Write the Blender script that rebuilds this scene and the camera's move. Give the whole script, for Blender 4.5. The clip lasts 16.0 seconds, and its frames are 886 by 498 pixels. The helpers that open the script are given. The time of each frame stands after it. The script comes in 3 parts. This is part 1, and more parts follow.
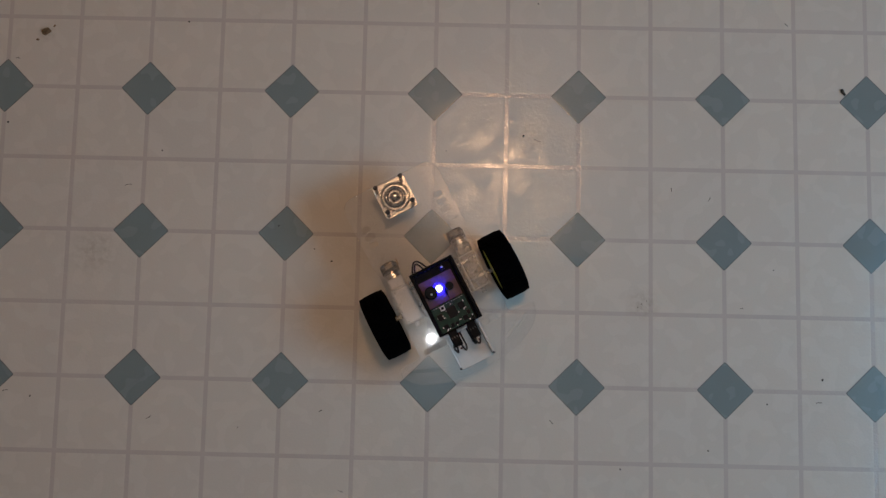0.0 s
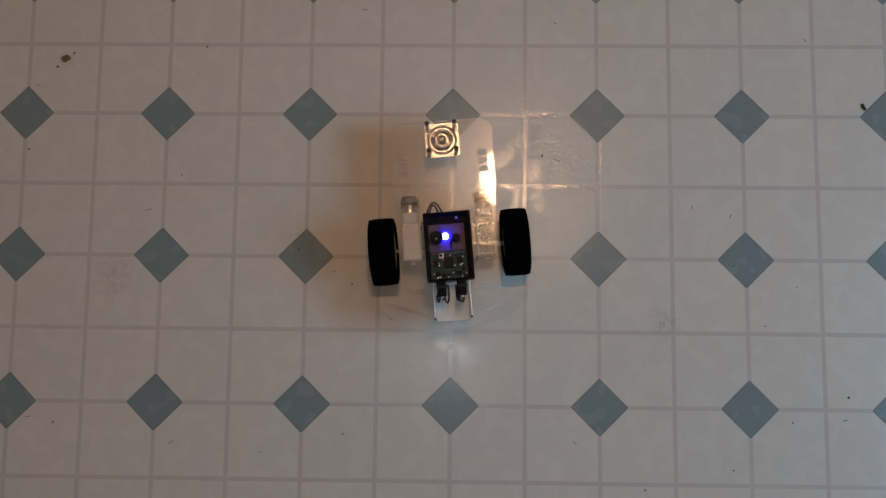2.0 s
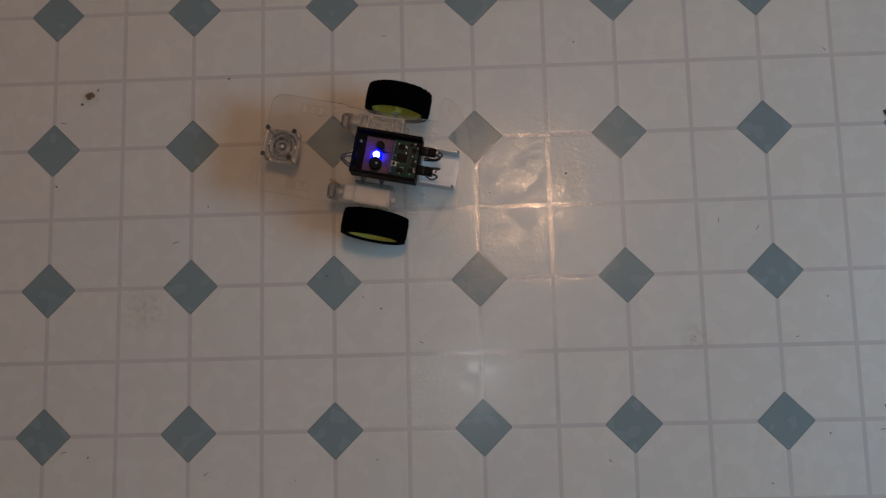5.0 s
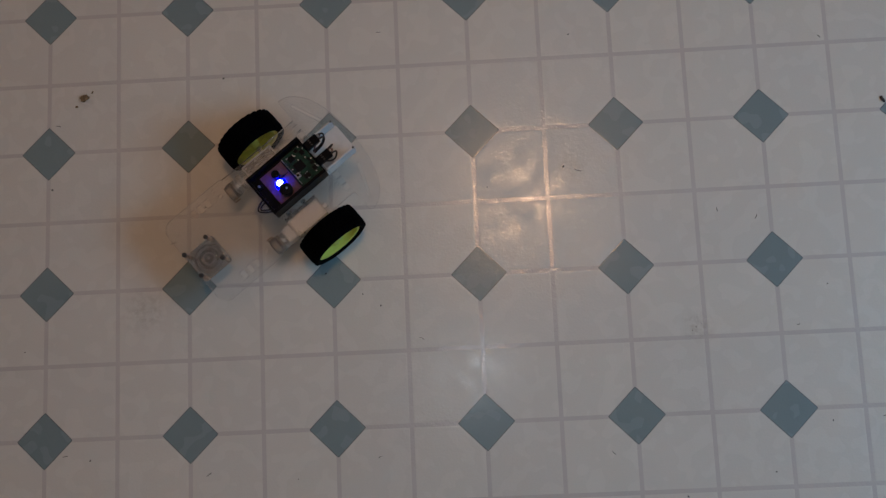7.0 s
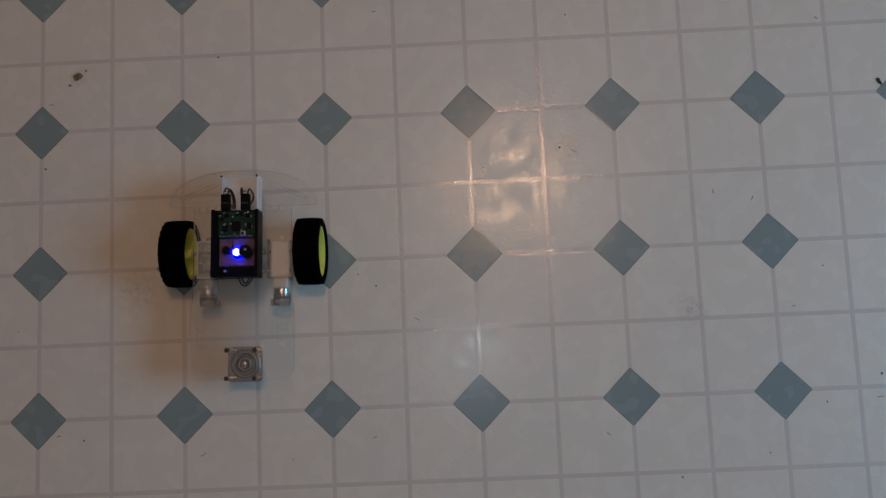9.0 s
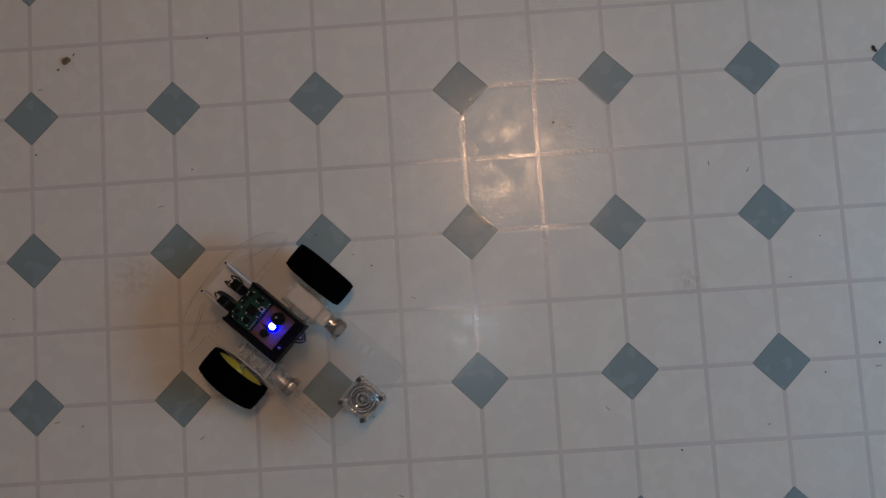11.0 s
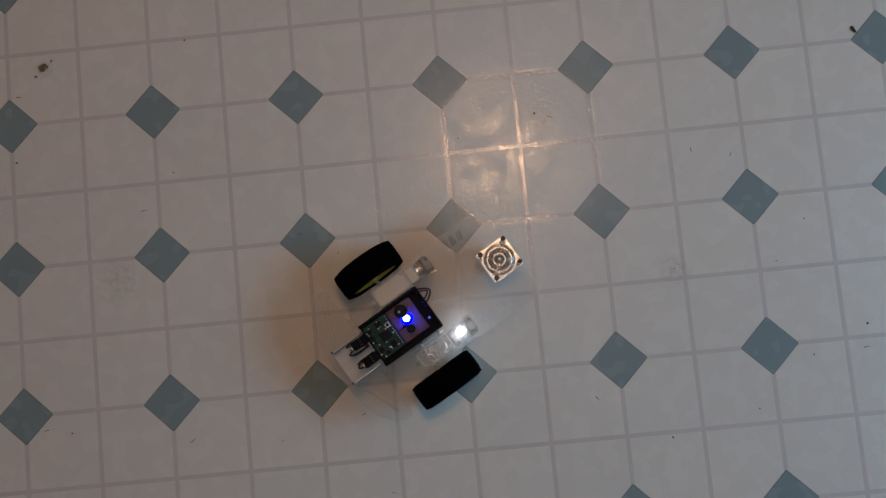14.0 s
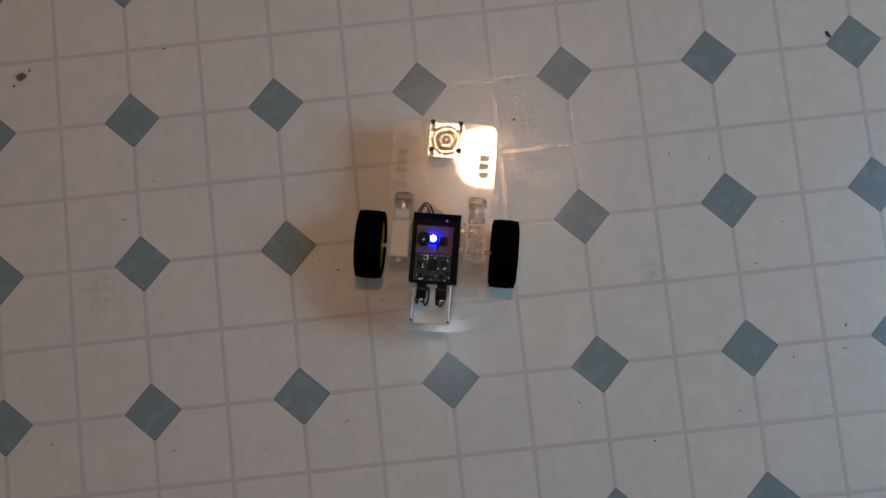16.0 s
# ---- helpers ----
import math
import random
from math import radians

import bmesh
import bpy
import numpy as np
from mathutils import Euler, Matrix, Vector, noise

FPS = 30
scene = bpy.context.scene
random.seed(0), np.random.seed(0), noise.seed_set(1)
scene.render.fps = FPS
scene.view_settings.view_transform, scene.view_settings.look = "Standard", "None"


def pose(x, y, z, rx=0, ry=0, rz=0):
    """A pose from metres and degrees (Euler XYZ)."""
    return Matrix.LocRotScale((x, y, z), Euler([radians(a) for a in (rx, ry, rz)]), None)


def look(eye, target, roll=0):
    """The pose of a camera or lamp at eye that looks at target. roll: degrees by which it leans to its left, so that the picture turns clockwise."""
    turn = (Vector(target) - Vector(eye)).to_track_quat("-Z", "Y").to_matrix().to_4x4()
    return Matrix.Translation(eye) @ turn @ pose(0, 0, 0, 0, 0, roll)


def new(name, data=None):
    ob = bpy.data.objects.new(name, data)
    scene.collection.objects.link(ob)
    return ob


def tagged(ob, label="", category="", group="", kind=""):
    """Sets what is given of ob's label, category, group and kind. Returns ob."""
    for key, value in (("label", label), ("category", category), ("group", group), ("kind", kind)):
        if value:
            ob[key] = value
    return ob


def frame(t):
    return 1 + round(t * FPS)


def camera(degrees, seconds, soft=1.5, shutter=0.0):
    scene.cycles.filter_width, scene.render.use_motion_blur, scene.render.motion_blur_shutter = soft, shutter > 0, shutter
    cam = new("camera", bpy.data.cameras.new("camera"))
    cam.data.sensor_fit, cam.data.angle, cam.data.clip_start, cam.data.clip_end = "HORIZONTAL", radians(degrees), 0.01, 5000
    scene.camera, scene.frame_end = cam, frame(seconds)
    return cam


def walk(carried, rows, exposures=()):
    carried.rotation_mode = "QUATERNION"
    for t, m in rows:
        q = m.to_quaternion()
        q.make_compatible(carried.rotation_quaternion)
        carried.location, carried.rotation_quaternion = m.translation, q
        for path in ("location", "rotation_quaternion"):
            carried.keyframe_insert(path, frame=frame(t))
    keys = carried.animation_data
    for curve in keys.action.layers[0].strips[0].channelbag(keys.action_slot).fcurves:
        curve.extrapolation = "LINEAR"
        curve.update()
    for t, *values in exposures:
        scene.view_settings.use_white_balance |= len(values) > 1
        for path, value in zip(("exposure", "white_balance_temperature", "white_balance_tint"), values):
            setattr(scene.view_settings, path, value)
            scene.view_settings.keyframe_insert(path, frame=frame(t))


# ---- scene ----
SECONDS = 16.0
cam = camera(52.0, SECONDS, soft=1.4)

# seconds, x, y, z, and the turn about x, y, z
PATH = (
    (0.0, 0.3252, -0.2918, 0.9429, 5.905, 0.36, 1.30),
    (0.5, 0.3215, -0.2870, 0.9415, 6.25, 0.46, 1.47),
    (1.0, 0.3207, -0.2872, 0.9396, 6.20, 1.05, 1.30),
    (1.5, 0.3178, -0.2837, 0.9407, 6.22, 1.08, 1.36),
    (2.0, 0.3167, -0.2829, 0.9418, 6.69, 1.20, 0.64),
    (2.5, 0.3117, -0.2817, 0.9423, 7.00, 1.61, -0.63),
    (3.0, 0.3081, -0.2808, 0.9429, 7.10, 1.68, -0.87),
    (3.5, 0.3058, -0.2816, 0.9434, 7.30, 1.81, -1.06),
    (4.0, 0.3034, -0.2811, 0.9445, 7.60, 2.05, -0.99),
    (6.5, 0.3007, -0.2832, 0.9416, 8.01, 2.41, -2.41),
    (7.0, 0.2993, -0.2842, 0.9414, 7.78, 2.23, -2.59),
    (7.5, 0.2983, -0.2863, 0.9406, 7.56, 2.12, -2.79),
    (8.0, 0.2965, -0.2885, 0.9400, 7.47, 2.11, -2.54),
    (8.5, 0.2958, -0.2897, 0.9396, 7.52, 1.93, -2.36),
    (9.0, 0.2964, -0.2920, 0.9380, 7.07, 1.78, -2.44),
    (9.5, 0.2978, -0.2926, 0.9372, 6.86, 1.80, -2.58),
    (12.0, 0.3025, -0.2943, 0.9315, 5.18, 1.78, -4.22),
    (12.5, 0.3065, -0.2953, 0.9316, 5.16, 1.76, -4.50),
    (13.0, 0.3090, -0.2958, 0.9311, 5.15, 1.76, -5.33),
    (13.5, 0.3116, -0.2959, 0.9308, 5.32, 1.77, -5.54),
    (14.0, 0.3125, -0.2960, 0.9302, 5.48, 1.85, -5.50),
    (14.5, 0.3131, -0.2963, 0.9295, 5.48, 1.83, -5.65),
    (15.0, 0.3139, -0.2972, 0.9301, 5.62, 1.50, -5.78),
    (15.5, 0.3151, -0.2974, 0.9299, 5.63, 1.32, -6.01),
    (16.0, 0.3171, -0.2987, 0.9315, 5.98, 1.01, -6.11),
)
walk(cam, [(r[0], pose(*r[1:])) for r in PATH], exposures=[(0.0, 0.0, 6550, 10), (4.0, 0.0, 6380, 10), (6.5, 0.0, 6210, 10), (13.0, 0.0, 6150, 10), (SECONDS, 0.0, 6270, 10)])

# ---- world and lights ----
CEILING = 2.42
EAST, WEST, NORTH, SOUTH = 1.62, -1.70, 1.60, -2.00
WIN_Y0, WIN_Y1, WIN_Z0, WIN_Z1 = -0.75, 0.05, 0.64, 1.40
FLOOR_TOP = 0.0001

world = bpy.data.worlds.new("sky")
scene.world = world
world.use_nodes = True
wn = world.node_tree
sky = wn.nodes.new("ShaderNodeTexSky")
sky.sky_type, sky.sun_disc = "NISHITA", False
sky.sun_elevation, sky.sun_rotation = radians(25), radians(200)
wn.nodes["Background"].inputs["Strength"].default_value = 0.08
wn.links.new(sky.outputs["Color"], wn.nodes["Background"].inputs["Color"])


def area_lamp(name, m, sx, sy, watts, colour, shape="RECTANGLE"):
    d = bpy.data.lights.new(name, "AREA")
    d.shape, d.size, d.size_y, d.energy, d.color = shape, sx, sy, watts, colour
    ob = new(name, d)
    ob.matrix_world = m
    return ob


# daylight in the window's opening; the camera's own small torch beside its lens
area_lamp("window_daylight", look((EAST - 0.02, (WIN_Y0 + WIN_Y1) / 2, (WIN_Z0 + WIN_Z1) / 2), (0.3, -0.3, 0.6)),
          WIN_Y1 - WIN_Y0, WIN_Z1 - WIN_Z0, 13.4, (0.29, 0.67, 1.0))
area_lamp("torch", look((0.290, -0.284, 0.962), (0.290, -0.284, 0.0)), 0.014, 0.014, 0.40, (0.93, 0.97, 1.0), "DISK")
LAMP = (0.485, 0.355)
LAMP_STRENGTH = 73.0


# ---- materials ----
def material(name):
    m = bpy.data.materials.new(name)
    m.use_nodes = True
    return m, m.node_tree, m.node_tree.nodes["Principled BSDF"]


def link(t, a, b):
    t.links.new(a, b)


def noise_node(t, scale, detail=3.0, rough=0.55, coords=None):
    n = t.nodes.new("ShaderNodeTexNoise")
    n.inputs["Scale"].default_value, n.inputs["Detail"].default_value, n.inputs["Roughness"].default_value = scale, detail, rough
    if coords is not None:
        link(t, coords, n.inputs["Vector"])
    return n


def ramp(t, source, stops):
    r = t.nodes.new("ShaderNodeValToRGB")
    r.color_ramp.elements[0].position, r.color_ramp.elements[0].color = stops[0][0], (*stops[0][1], 1)
    r.color_ramp.elements[1].position, r.color_ramp.elements[1].color = stops[-1][0], (*stops[-1][1], 1)
    for p, c in stops[1:-1]:
        e = r.color_ramp.elements.new(p)
        e.color = (*c, 1)
    link(t, source, r.inputs["Fac"])
    return r


def mix_colour(t, fac, a, b, blend="MIX"):
    m = t.nodes.new("ShaderNodeMix")
    m.data_type, m.blend_type = "RGBA", blend
    for src, sock in ((fac, m.inputs[0]), (a, m.inputs[6]), (b, m.inputs[7])):
        if isinstance(src, (int, float)):
            sock.default_value = src
        elif isinstance(src, tuple):
            sock.default_value = (*src, 1)
        else:
            link(t, src, sock)
    return m.outputs[2]


def place(t):
    return t.nodes.new("ShaderNodeNewGeometry").outputs["Position"]


def bump(t, bsdf, height, strength, distance, normal=None):
    b = t.nodes.new("ShaderNodeBump")
    b.inputs["Strength"].default_value, b.inputs["Distance"].default_value = strength, distance
    link(t, height, b.inputs["Height"])
    if normal is not None:
        link(t, normal, b.inputs["Normal"])
    link(t, b.outputs["Normal"], bsdf.inputs["Normal"])
    return b.outputs["Normal"]


def surface(name, colour, roughness, metal=0.0, var=0.12, scale=60.0, relief=0.0, relief_scale=400.0, coat=0.0, spec=0.5):
    """A plain surface with a little uneven colour and gloss, in the thing's own space."""
    m, t, b = material(name)
    co = t.nodes.new("ShaderNodeTexCoord").outputs["Object"]
    n = noise_node(t, scale, 4.0, 0.6, co)
    lo, hi = tuple(c * (1 - var) for c in colour), tuple(min(1.0, c * (1 + var)) for c in colour)
    link(t, ramp(t, n.outputs["Fac"], [(0.3, lo), (0.7, hi)]).outputs["Color"], b.inputs["Base Color"])
    r = t.nodes.new("ShaderNodeMapRange")
    r.inputs["To Min"].default_value, r.inputs["To Max"].default_value = max(0.02, roughness - 0.08), min(1.0, roughness + 0.08)
    link(t, noise_node(t, scale * 3, 3.0, 0.6, co).outputs["Fac"], r.inputs["Value"])
    link(t, r.outputs["Result"], b.inputs["Roughness"])
    b.inputs["Metallic"].default_value = metal
    b.inputs["Coat Weight"].default_value = coat
    b.inputs["Specular IOR Level"].default_value = spec
    if relief:
        bump(t, b, noise_node(t, relief_scale, 3.0, 0.6, co).outputs["Fac"], 0.5, relief)
    return m


# old smudges: x, y, size, strength
STAINS = ((-0.047, -0.205, 0.030, 0.38), (0.525, -0.247, 0.020, 0.40), (0.405, -0.074, 0.022, 0.35), (-0.112, 0.030, 0.012, 0.45))


def vinyl(name, colours, dirt, gloss, wave, lift=0.0, patchy=0.10, spec=0.34):
    """Printed sheet vinyl: mottled print, faint grime and traffic wear, satin gloss over an uneven face."""
    m, t, b = material(name)
    co = place(t)
    big = noise_node(t, 7.0, 2.0, 0.5, co)
    base = ramp(t, noise_node(t, 40.0, 3.0, 0.5, co).outputs["Fac"], [(0.32, colours[0]), (0.5, colours[1]), (0.68, colours[2])]).outputs["Color"]
    grain = ramp(t, noise_node(t, 900.0, 2.0, 0.5, co).outputs["Fac"], [(0.35, (0.96, 0.96, 0.96)), (0.65, (1.0, 1.0, 1.0))]).outputs["Color"]
    base = mix_colour(t, 1.0, base, grain, "MULTIPLY")
    grime = ramp(t, big.outputs["Fac"], [(0.5, (0.0, 0.0, 0.0)), (0.8, (0.20, 0.20, 0.20))]).outputs["Color"]
    base = mix_colour(t, grime, base, dirt)
    for sx, sy, size, amount in STAINS:
        gap = t.nodes.new("ShaderNodeVectorMath")
        gap.operation = "DISTANCE"
        link(t, co, gap.inputs[0])
        gap.inputs[1].default_value = (sx, sy, 0.0)
        near = t.nodes.new("ShaderNodeMapRange")
        near.inputs["From Min"].default_value, near.inputs["From Max"].default_value = size, 0.0
        near.inputs["To Max"].default_value = amount
        link(t, gap.outputs["Value"], near.inputs["Value"])
        blotch = t.nodes.new("ShaderNodeMath")
        blotch.operation = "MULTIPLY"
        link(t, near.outputs["Result"], blotch.inputs[0])
        link(t, ramp(t, noise_node(t, 170.0, 4.0, 0.7, co).outputs["Fac"], [(0.42, (0.0, 0.0, 0.0)), (0.62, (1.0, 1.0, 1.0))]).outputs["Color"], blotch.inputs[1])
        base = mix_colour(t, blotch.outputs[0], base, (0.27, 0.20, 0.13))
    info = t.nodes.new("ShaderNodeObjectInfo").outputs["Random"]
    tone = ramp(t, info, [(0.0, (0.965, 0.965, 0.97)), (1.0, (1.0, 0.995, 0.985))]).outputs["Color"]
    base = mix_colour(t, 1.0, base, tone, "MULTIPLY")
    link(t, base, b.inputs["Base Color"])
    r = t.nodes.new("ShaderNodeMapRange")
    r.inputs["From Min"].default_value, r.inputs["From Max"].default_value = 0.3, 0.7
    r.inputs["To Min"].default_value, r.inputs["To Max"].default_value = gloss - 0.05, gloss + patchy
    link(t, noise_node(t, 45.0, 1.0, 0.5, co).outputs["Fac"], r.inputs["Value"])
    link(t, r.outputs["Result"], b.inputs["Roughness"])
    first = bump(t, b, noise_node(t, 430.0, 1.0, 0.5, co).outputs["Fac"], 1.0, wave)
    bump(t, b, noise_node(t, 230.0, 1.0, 0.5, co).outputs["Fac"], 1.0, wave * 0.9 + lift, first)
    b.inputs["Specular IOR Level"].default_value = spec
    return m


M_TILE = vinyl("cream_vinyl", ((0.615, 0.567, 0.507), (0.620, 0.572, 0.512), (0.625, 0.577, 0.517)), (0.575, 0.525, 0.46), 0.20, 0.00009, 0.0, 0.15, 0.24)
M_DIAMOND = vinyl("slate_vinyl", ((0.200, 0.243, 0.249), (0.203, 0.246, 0.252), (0.206, 0.249, 0.255)), (0.193, 0.232, 0.236), 0.22, 0.00005)
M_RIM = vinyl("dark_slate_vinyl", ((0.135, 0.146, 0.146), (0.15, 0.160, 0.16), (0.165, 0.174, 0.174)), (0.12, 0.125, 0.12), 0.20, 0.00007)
M_LINE = vinyl("taupe_vinyl", ((0.516, 0.459, 0.427), (0.530, 0.473, 0.440), (0.545, 0.487, 0.454)), (0.44, 0.38, 0.34), 0.13, 0.00014, 0.00001, 0.14, 0.5)
M_WALL = surface("wall_paint", (0.41, 0.33, 0.25), 0.7, var=0.03, scale=4.0)
M_CEIL = surface("ceiling_paint", (0.66, 0.62, 0.56), 0.8, var=0.02, scale=4.0)
M_TRIM = surface("white_trim_paint", (0.78, 0.77, 0.74), 0.4, var=0.02, scale=8.0)
M_RUBBER = surface("black_rubber", (0.0012, 0.0012, 0.0015), 0.7, var=0.3, scale=120.0, relief=0.00006, relief_scale=900.0, spec=0.012)
M_YELLOW = surface("yellow_green_plastic", (0.66, 0.64, 0.12), 0.38, var=0.08, scale=90.0)
M_BLACK = surface("black_abs", (0.0028, 0.0025, 0.0032), 0.45, var=0.3, scale=150.0, relief=0.0001, relief_scale=1500.0, spec=0.05)
M_BLACKGLOSS = surface("black_component_plastic", (0.003, 0.003, 0.004), 0.4, var=0.3, scale=300.0, spec=0.08)
M_STEEL = surface("stamped_steel", (0.54, 0.535, 0.53), 0.20, 1.0, var=0.12, scale=160.0, relief=0.00005, relief_scale=800.0)
M_CUP = surface("polished_steel", (0.50, 0.49, 0.485), 0.10, 1.0, var=0.15, scale=200.0, relief=0.00004, relief_scale=700.0)
M_CAN = surface("bare_motor_steel", (0.62, 0.61, 0.61), 0.28, 1.0, var=0.12, scale=300.0)
M_BRASS = surface("dull_brass", (0.26, 0.18, 0.11), 0.4, 1.0, var=0.2, scale=300.0)
M_DARKSTEEL = surface("dark_screw_steel", (0.05, 0.045, 0.045), 0.45, 0.6, var=0.2, scale=300.0)
M_COPPER = surface("copper_perfboard", (0.11, 0.052, 0.043), 0.5, 0.0, var=0.25, scale=250.0, spec=0.25)
M_GREEN = surface("green_solder_mask", (0.007, 0.030, 0.019), 0.4, var=0.4, scale=220.0, spec=0.12)
M_TIN = surface("tinned_solder", (0.45, 0.45, 0.45), 0.42, 1.0, var=0.15, scale=500.0)
M_WIRE = surface("black_wire_sleeve", (0.014, 0.010, 0.011), 0.4, var=0.3, scale=200.0)
M_REDWIRE = surface("dark_red_wire_sleeve", (0.09, 0.015, 0.014), 0.4, var=0.3, scale=200.0)
M_CRUMB = surface("dark_crumb", (0.035, 0.028, 0.024), 0.8, var=0.4, scale=900.0)
M_BROWN = surface("brown_crumb", (0.16, 0.095, 0.045), 0.8, var=0.5, scale=600.0)
M_LAMPBASE = surface("lamp_base_metal", (0.7, 0.68, 0.64), 0.35, 0.8, var=0.05, scale=20.0)


def clear_plastic(name, tint, clear, body, gloss, scratch, haze=0.0):
    """Clear or frosted plastic: most light goes straight through, the faces mirror by Fresnel, the rest is milky."""
    m, t, b = material(name)
    out = t.nodes["Material Output"]
    co = t.nodes.new("ShaderNodeTexCoord").outputs["Object"]
    see = t.nodes.new("ShaderNodeBsdfTransparent")
    see.inputs["Color"].default_value = (*tint, 1)
    b.inputs["Base Color"].default_value = (*body, 1)
    b.inputs["Roughness"].default_value = 0.45
    inner = t.nodes.new("ShaderNodeMixShader")
    r = t.nodes.new("ShaderNodeMapRange")
    r.inputs["To Min"].default_value, r.inputs["To Max"].default_value = max(0.0, 1 - clear - 0.06), min(1.0, 1 - clear + 0.06)
    link(t, noise_node(t, 180.0, 4.0, 0.6, co).outputs["Fac"], r.inputs["Value"])
    link(t, r.outputs["Result"], inner.inputs[0])
    link(t, see.outputs[0], inner.inputs[1])
    link(t, b.outputs[0], inner.inputs[2])
    shine = t.nodes.new("ShaderNodeBsdfGlossy")
    shine.inputs["Roughness"].default_value = gloss
    fres = t.nodes.new("ShaderNodeFresnel")
    fres.inputs["IOR"].default_value = 1.49
    if scratch:
        bp = t.nodes.new("ShaderNodeBump")
        bp.inputs["Strength"].default_value, bp.inputs["Distance"].default_value = 0.4, scratch
        link(t, noise_node(t, 160.0, 2.0, 0.5, co).outputs["Fac"], bp.inputs["Height"])
        link(t, bp.outputs["Normal"], shine.inputs["Normal"])
    full = t.nodes.new("ShaderNodeMixShader")
    link(t, fres.outputs[0], full.inputs[0])
    link(t, inner.outputs[0], full.inputs[1])
    link(t, shine.outputs[0], full.inputs[2])
    if haze:
        # fine scratches spread part of the mirror image
        wide, both = t.nodes.new("ShaderNodeBsdfGlossy"), t.nodes.new("ShaderNodeMixShader")
        wide.inputs["Roughness"].default_value = 0.16
        smear = t.nodes.new("ShaderNodeMapRange")
        smear.inputs["From Min"].default_value, smear.inputs["From Max"].default_value = 0.35, 0.65
        smear.inputs["To Min"].default_value, smear.inputs["To Max"].default_value = haze * 0.3, min(1.0, haze * 1.7)
        link(t, noise_node(t, 260.0, 2.0, 0.6, co).outputs["Fac"], smear.inputs["Value"])
        link(t, smear.outputs["Result"], both.inputs[0])
        link(t, shine.outputs[0], both.inputs[1])
        link(t, wide.outputs[0], both.inputs[2])
        link(t, both.outputs[0], full.inputs[2])
    link(t, full.outputs[0], out.inputs["Surface"])
    return m


M_ACRYLIC = clear_plastic("clear_acrylic", (0.985, 0.985, 0.985), 0.978, (0.8, 0.8, 0.8), 0.03, 0.0, 0.20)
M_EDGE = clear_plastic("acrylic_cut_edge", (0.9, 0.9, 0.9), 0.80, (0.85, 0.85, 0.85), 0.15, 0.0001)
M_FROST = clear_plastic("frosted_white_plastic", (0.9, 0.9, 0.9), 0.38, (0.86, 0.86, 0.88), 0.2, 0.0001)
M_MILK = clear_plastic("thin_milky_sheet", (0.93, 0.93, 0.93), 0.50, (0.80, 0.78, 0.77), 0.32, 0.0001)
M_GEAR = clear_plastic("scuffed_clear_plastic", (0.95, 0.95, 0.95), 0.74, (0.92, 0.90, 0.91), 0.08, 0.0009)
M_NYLON = clear_plastic("milky_white_plastic", (0.9, 0.9, 0.9), 0.22, (0.96, 0.945, 0.965), 0.15, 0.0002)
M_CAP = clear_plastic("smoky_clear_plastic", (0.90, 0.86, 0.83), 0.80, (0.52, 0.43, 0.37), 0.06, 0.0003)
M_PANE = clear_plastic("window_glass", (0.95, 0.97, 0.97), 0.99, (0.8, 0.8, 0.8), 0.0, 0.0)


def glow(name, colour, strength):
    m, t, b = material(name)
    b.inputs["Base Color"].default_value = (*colour, 1)
    b.inputs["Roughness"].default_value = 0.3
    b.inputs["Emission Color"].default_value = (*colour, 1)
    b.inputs["Emission Strength"].default_value = strength
    return m


M_LED = glow("blue_led_lens", (0.0012, 0.0008, 1.0), 62.0)
# white core stands in for the LED's overexposed centre
M_LEDCORE = glow("led_glare_core", (0.80, 0.82, 1.0), 4.0)
M_LAMP = glow("lit_lamp_glass", (1.0, 0.575, 0.30), LAMP_STRENGTH)


# ---- mesh helpers ----
def part(name, bm, mat, parent=None, label="", smooth=False):
    me = bpy.data.meshes.new(name)
    if smooth:
        for f in bm.faces:
            f.smooth = True
    bm.to_mesh(me)
    bm.free()
    for m in (mat if isinstance(mat, (list, tuple)) else (mat,)):
        me.materials.append(m)
    ob = new(name, me)
    if parent is not None:
        ob.parent = parent
    if label:
        tagged(ob, label)
    return ob


def box(bm, x0, x1, y0, y1, z0, z1, bevel=0.0, mat=0):
    r = bmesh.ops.create_cube(bm, size=1.0)
    vs = r["verts"]
    for v in vs:
        v.co = Vector(((x0 + x1) / 2 + v.co.x * (x1 - x0), (y0 + y1) / 2 + v.co.y * (y1 - y0), (z0 + z1) / 2 + v.co.z * (z1 - z0)))
    fs = list({f for v in vs for f in v.link_faces})
    for f in fs:
        f.material_index = mat
    if bevel:
        es = list({e for v in vs for e in v.link_edges})
        bmesh.ops.bevel(bm, geom=es, offset=bevel, segments=2, affect="EDGES", profile=0.5)
    return bm


